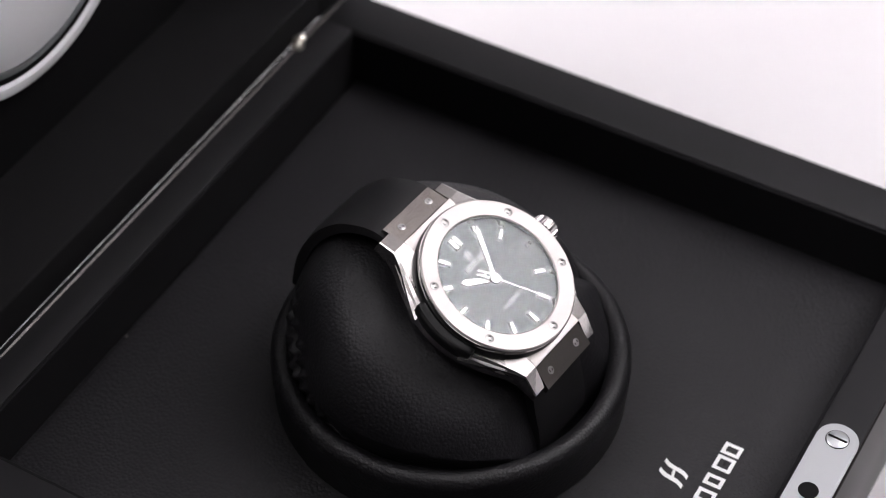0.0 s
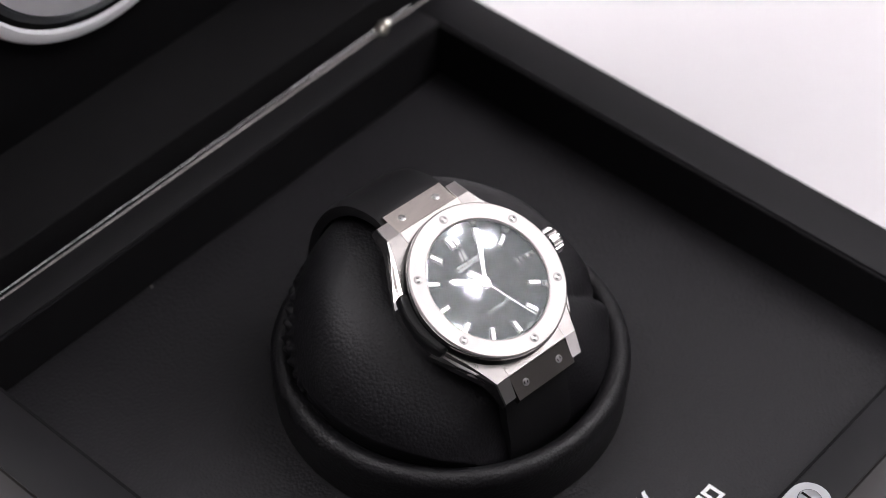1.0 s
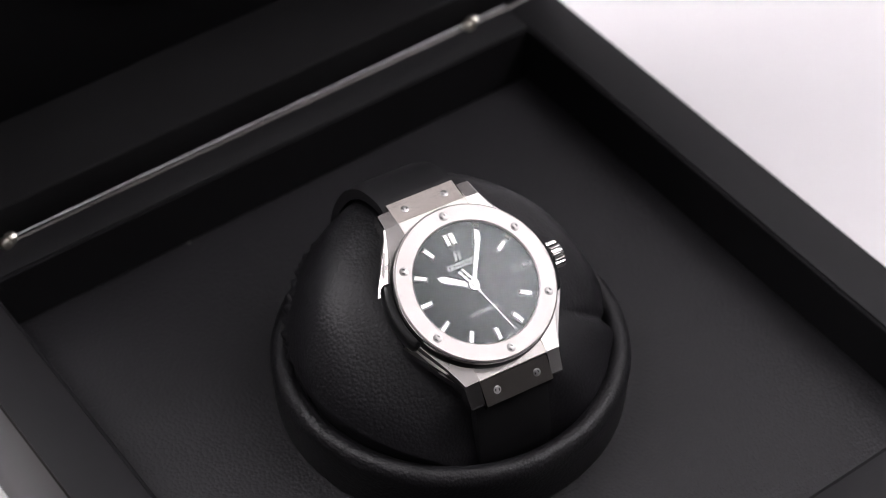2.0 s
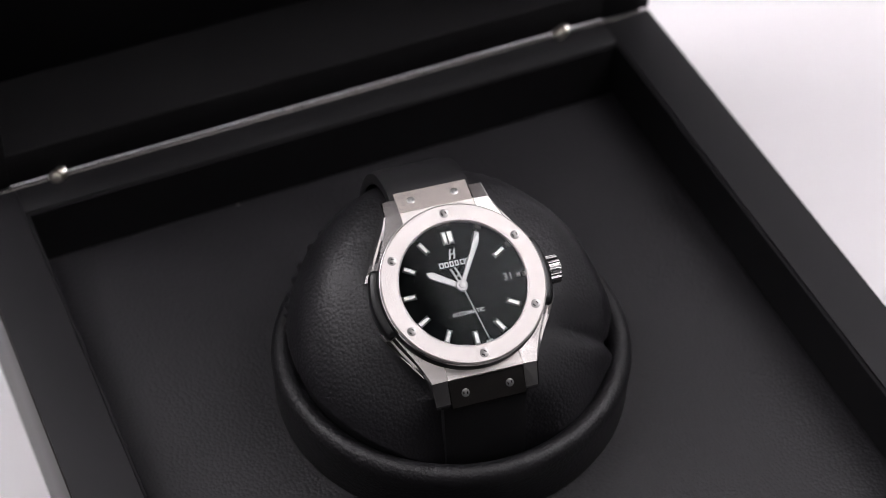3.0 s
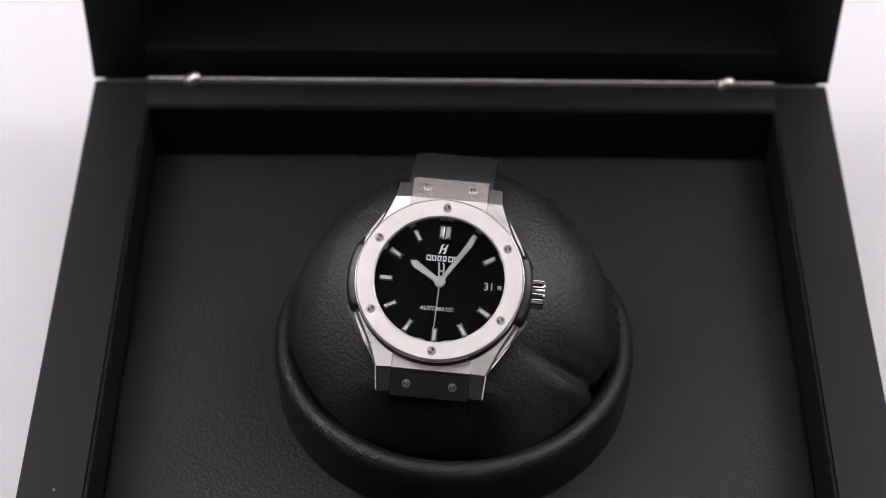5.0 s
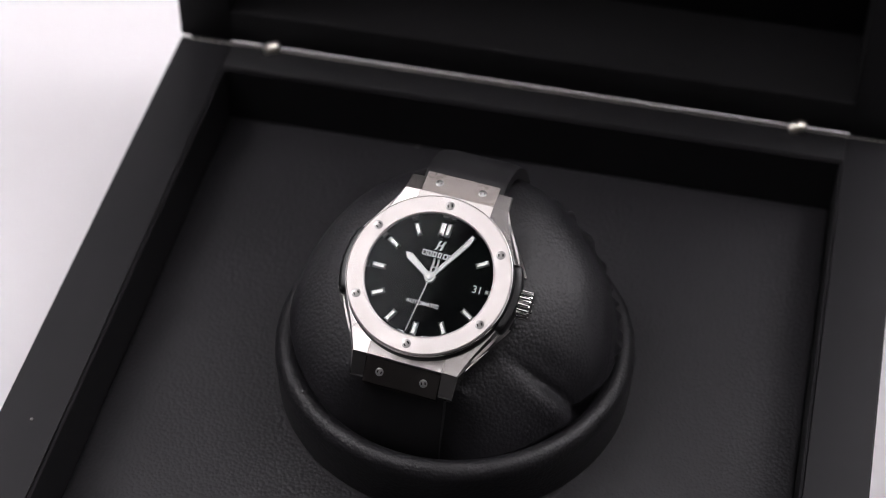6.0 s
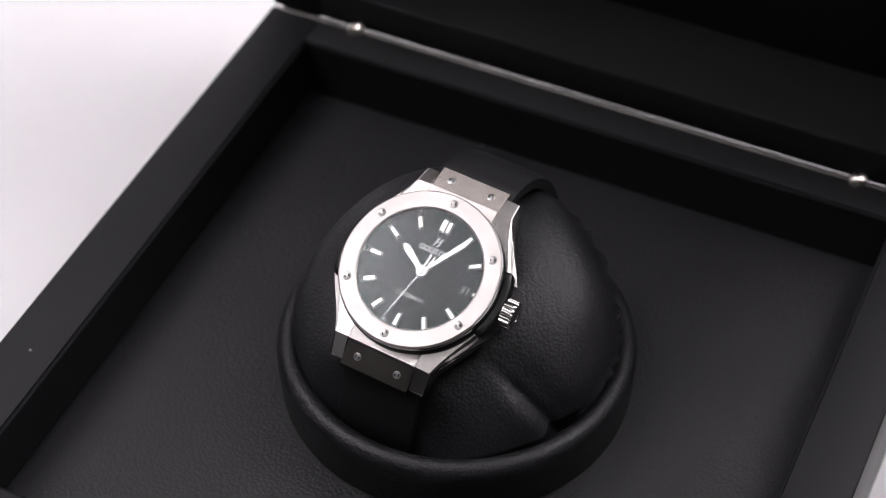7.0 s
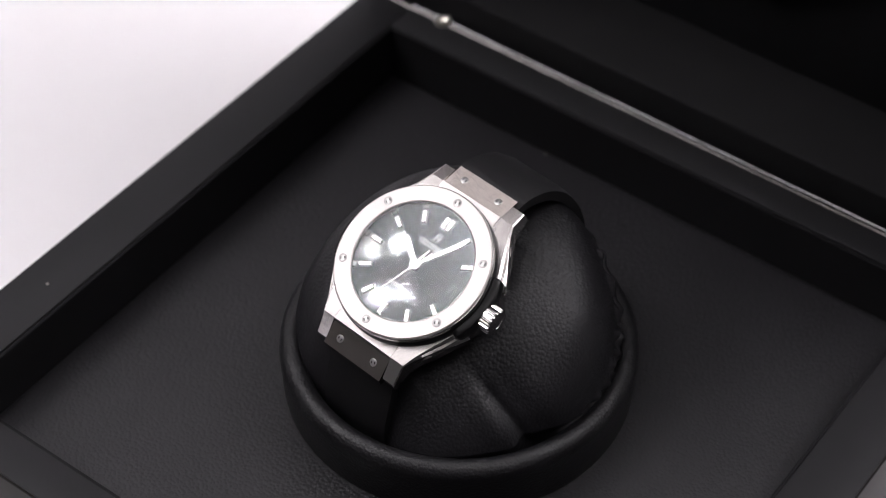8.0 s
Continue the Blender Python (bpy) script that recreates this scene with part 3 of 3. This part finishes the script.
    sec = part("second_hand", prism([(-0.14, 0), (0.14, 0), (0.09, 13.4), (-0.09, 13.4)], -2.2, -2.08), HANDSTEEL, watch, "thin steel seconds hand with an openwork tail", WATCH)
    part("pinion_cap", turned([(1.35, -2.5), (1.35, -2.02), (1.22, -1.93), (0.72, -1.93), (0.68, -1.8), (0.5, -1.76), (0.1, -1.75)], 40), HANDSTEEL, sec, "flat steel hub")
    for dx in (-0.55, 0.5):
        part("tail_stroke", sway(dx, -2.75, 1.75, 0.2, -0.28, -2.2, -2.08), HANDSTEEL, sec)
    part("tail_stroke", prism([(-0.6, -2.75), (0.65, -2.5), (0.65, -2.2), (-0.6, -2.45)], -2.2, -2.07), HANDSTEEL, sec)
    # crystal
    glass = part("crystal", turned([(14.62, -1.0), (14.62, -0.15)], 96), CRYSTAL, watch, "clear coated watch crystal", WATCH)
    glass.visible_shadow = False
    # crown with fluted rim
    bm = bmesh.new()
    n = 80
    rings = []
    for z, rr in ((0, 2.7), (0.35, 3.3), (2.8, 3.3), (3.15, 2.9), (3.2, 1.7), (3.05, 1.6)):
        rings.append([bm.verts.new((rr * (0.91 if (i // 2) % 2 and rr > 3 else 1) * MM * math.cos(2 * math.pi * i / n), rr * (0.91 if (i // 2) % 2 and rr > 3 else 1) * MM * math.sin(2 * math.pi * i / n), z * MM)) for i in range(n)])
    for a, b in zip(rings, rings[1:]):
        for i in range(n):
            bm.faces.new((a[i], a[(i + 1) % n], b[(i + 1) % n], b[i]))
    bm.faces.new(rings[0][::-1])
    bm.faces.new(rings[-1])
    part("crown", bm, POLISH, watch, "fluted steel winding crown", WATCH @ pose(20.6 * MM, 0, -5.6 * MM, 0, 90, 0))
    # end links with two screws each, then the strap
    for s in (1, -1):
        bm = bmesh.new()
        drop = 1.7 if s > 0 else 2.5
        prof = [(20.5, -4.65), (25.9, -4.65 - drop), (26.1, -9.0), (20.5, -9.6)]
        a = [bm.verts.new((-8.7 * MM, s * v * MM, h * MM)) for v, h in prof]
        b = [bm.verts.new((8.7 * MM, s * v * MM, h * MM)) for v, h in prof]
        bm.faces.new(a)
        bm.faces.new(b[::-1])
        for i in range(4):
            bm.faces.new((a[i], a[(i + 1) % 4], b[(i + 1) % 4], b[i]))
        link = part("end_link", bevelled(bm, 0.2 * MM, 2), STEELCROSS, watch, "cross-brushed steel end link", WATCH)
        tilt = math.degrees(math.atan2(drop, 5.4))
        for u in (-5.2, 5.2):
            m = WATCH @ pose(u * MM, s * 23.3 * MM, (-4.65 - drop * 2.8 / 5.4 + 0.03) * MM, -s * tilt, 0, 0)
            slotted_screw(link, m, 0.95, HANDSTEEL, 15 if u > 0 else -10)
    part("upper_strap", ribbon(smoothed(UPPER), 9.6, 3.0), RUBBER, watch, "black rubber strap over the cushion", WATCH)
    part("lower_strap", ribbon(smoothed(LOWER), 9.6, 3.0), RUBBER, watch, "black rubber strap tucked into the holder", WATCH)
    return watch, sec


# ---- cushion ----
PLUMP = 2.35


def build_cushion():
    cushion = thing("watch_cushion", "plump black leather watch cushion with creased ends, pressed into the holder", "cushion")
    inv = WATCH.inverted()
    yaw = math.atan2(WU.y, WU.x)
    turn = Matrix.Rotation(yaw, 3, "Z")
    centre = Vector((-2.6, 0.9, 49.0))
    ell_c, ell = Vector((-2.6, 0.9, 30.0)), Vector((40.8, 41.5, 56.5))
    # outline below strap and case, in the watch's v and h
    under = [(v, h - 3.2) for v, h in [tuple(q) for q in smoothed(UPPER)][::-1]] + [(19, -10.8), (10, -11), (0, -11), (-10, -11), (-19, -10.8)]
    under += [(v, h - 3.2) for v, h in [tuple(q) for q in smoothed(LOWER)]]
    mid = inv @ (turn @ centre * MM) / MM
    polar = sorted((math.atan2(h - mid.z, v - mid.y), math.hypot(v - mid.y, h - mid.z)) for v, h in under)
    angs, rads = [p[0] for p in polar], [p[1] for p in polar]
    bm = bmesh.new()
    nu, nv = 440, 220
    grid = []
    for j in range(nv + 1):
        th = math.pi * j / nv * 0.86
        row = []
        for i in range(nu):
            ph = 2 * math.pi * i / nu
            d = Vector((math.sin(th) * math.cos(ph), math.sin(th) * math.sin(ph), math.cos(th)))
            o = centre - ell_c
            oo = Vector([o[k] / ell[k] for k in range(3)])
            dd = Vector([d[k] / ell[k] for k in range(3)])
            lo, hi = 0.0, 90.0
            for _ in range(18):
                r = (lo + hi) / 2
                q = oo + dd * r
                lo, hi = (r, hi) if math.hypot(q.x, q.y) ** PLUMP + abs(q.z) ** PLUMP < 1 else (lo, r)
            w = turn @ (centre + d * r)
            q = inv @ (w * MM) / MM
            ang, rad = math.atan2(q.z - mid.z, q.y - mid.y), math.hypot(q.y - mid.y, q.z - mid.z)
            if angs[0] < ang < angs[-1]:
                lim = float(np.interp(ang, angs, rads))
                half = 10.5
                fade = 16.0
                k = min(1.0, max(0.0, (abs(q.x) - half) / fade))
                k = k * k * (3 - 2 * k)
                lim -= 1.0 * (ang < 1.2)
                cap = lim + (rad - lim) * k if rad > lim else rad
                if rad > 1e-6:
                    s = cap / rad
                    q = Vector((q.x, mid.y + (q.y - mid.y) * s, mid.z + (q.z - mid.z) * s))
            # lower round the case than farther out
            room = math.hypot(q.x, q.y)
            if q.z > -30:
                lim = -10.0 - 0.0088 * room * room
                gap = max(0.0, 1 - abs(q.z - lim) / 9.0)
                q.z = min(q.z, lim) - gap * gap * 9.0 / 4
            p = WATCH @ (q * MM) / MM
            # keep inside the holder and above the floor
            hr = math.hypot(p.x + 1.8, p.y - 1.3)
            if p.z < 60:
                lim = 37.6 + max(0, p.z - 44.5) * 0.3
                if hr > lim:
                    p.x, p.y = -1.8 + (p.x + 1.8) * lim / hr, 1.3 + (p.y - 1.3) * lim / hr
            p.z = max(p.z, 30.2)
            row.append(p)
        grid.append(row)
    # creases at the cushion's ends
    for row in grid:
        for p in row:
            e = crease(p)
            c = turn @ centre
            d = (p - c)
            p += d.normalized() * e
    verts = [[bm.verts.new(p * MM) for p in row] for row in grid[1:]]
    tip = bm.verts.new(grid[0][0] * MM)
    for i in range(nu):
        bm.faces.new((tip, verts[0][i], verts[0][(i + 1) % nu]))
    for a, b in zip(verts, verts[1:]):
        for i in range(nu):
            bm.faces.new((a[i], b[i], b[(i + 1) % nu], a[(i + 1) % nu]))
    bm.faces.new(verts[-1][::-1])
    ob = part("cushion_body", bm, PILLOW, cushion, "soft black leather with creases")
    ob.data.set_sharp_from_angle(angle=radians(180))
    return cushion


def along(p, line):
    """Nearest place on a line: distance, distance to its left along the surface, share of the way."""
    best = (1e9, 0, 0)
    for i, (a, b) in enumerate(zip(line, line[1:])):
        a, b = Vector(a), Vector(b)
        d = b - a
        k = min(1.0, max(0.0, (p - a).dot(d) / d.dot(d)))
        off = p - (a + d * k)
        if off.length < best[0]:
            side = off.dot(d.cross(a - Vector((-2.6, 0.9, 49))).normalized())
            best = (off.length, side, (i + k) / (len(line) - 1))
    return best


FOLD = [(8, -22.5, 78), (13.5, -23.8, 72.6), (19.3, -23.3, 66.4), (25.2, -21.6, 58.8), (29.5, -19, 51.5), (33, -16.5, 44)]
SEAMS = [[(14, 33.5, 72.5), (22, 30, 66), (26, 24.6, 60), (30, 20.5, 53.5), (34, 14.3, 48.5), (36.5, 6, 46.5), (37, -1, 45)],
         [(-16, 35.5, 61), (-22.5, 32, 58.5), (-28, 27.6, 57), (-32, 24, 53.5), (-36, 20, 48.5), (-38.6, 14, 46)]]


def crease(p):
    """Height of folds and soft unevenness on the cushion at a place in millimetres."""
    e = 0.45 * noise.noise(p / 17.0)
    d, side, k = along(p, FOLD)
    s = side
    k = min(1.0, max(0.0, (k - 0.36) / 0.4))
    depth = 2.2 * k * k * (3 - 2 * k) * max(0.0, 1 - (d / 14) ** 4)
    e += depth * (0.3 * math.exp(-((s - 4.0) / 3.2) ** 2) - 0.7 * math.exp(-(s / 1.7) ** 2) - 0.55 * math.exp(-((s + 3) / 4.2) ** 2))
    for line in SEAMS:
        d, side, k = along(p, line)
        s = side + 0.8 * math.sin(k * 17) + 0.5 * math.sin(k * 41)
        pucker = 0.5 + 0.5 * math.sin(k * 62 + 2 * math.sin(k * 9))
        e += (1.25 * pucker * math.exp(-((abs(s) - 2.4) / 1.4) ** 2) - 2.6 * math.exp(-(s / 1.15) ** 2)) * min(1.0, 5 * k) * max(0.0, 1 - (d / 9) ** 4)
    return e


def build_lint():
    bits = []
    for x, y, z in ((-29.2, 79.5, 30.05), (-91.1, -47.3, 46.55)):
        bit = thing("lint", "tiny pale speck of dust on the black surface", "dust", group="specks of dust")
        part("speck", turned([(0.35, 0), (0.42, 0.2), (0.2, 0.4)], 8), SPECK, bit, "", Matrix.Translation((x * MM, y * MM, z * MM)))
        bits.append(bit)
    return bits


# ---- motion of the turning box ----
TURN = [(0, 54.87), (0.5, 48.96), (1, 42.97), (1.5, 36.89), (2.25, 27.6), (3, 18.25), (3.5, 12.16), (4, 6.06), (4.5, 0.0), (5.25, -9.05),
        (6, -18.06), (6.5, -24.01), (7, -30.02), (7.5, -36.04), (8, -42.09)]
BOXYAW = 6.7


def motions():
    rows = [(t, pose(0, 0, 0, 0, 0, a + BOXYAW)) for t, a in TURN]
    walk(box, rows)
    walk(cushion, rows)
    walk(watch, rows)
    for bit in lint:
        walk(bit, rows)
    walk(second_hand, [(t, WATCH @ Matrix.Rotation(radians(-(178 + 6 * (t - 4.5))), 4, "Z")) for t in range(9)])


build_room()
build_lamp((350, 100, 500), ((321.3, 96.0), (336.6, 96.8), (308.5, 75.6), (336.6, 77.3), (306.8, 55.2), (321.3, 56.0), (335.7, 56.9), (306.8, 33.9), (320.4, 34.8), (333.2, 35.6)), (5.4, -12.2, 2.4))
build_lamp((-352, 55, 500), ((-316.4, 58.4), (-330.0, 58.4), (-343.6, 59.3), (-317.3, 37.2), (-330.0, 38.9), (-343.6, 38.9), (-316.4, 16.8), (-330.0, 17.6), (-343.6, 17.6)), (-11.5, -6.9, 2.4))
box = build_box()
cushion = build_cushion()
watch, second_hand = build_watch()
lint = build_lint()
motions()
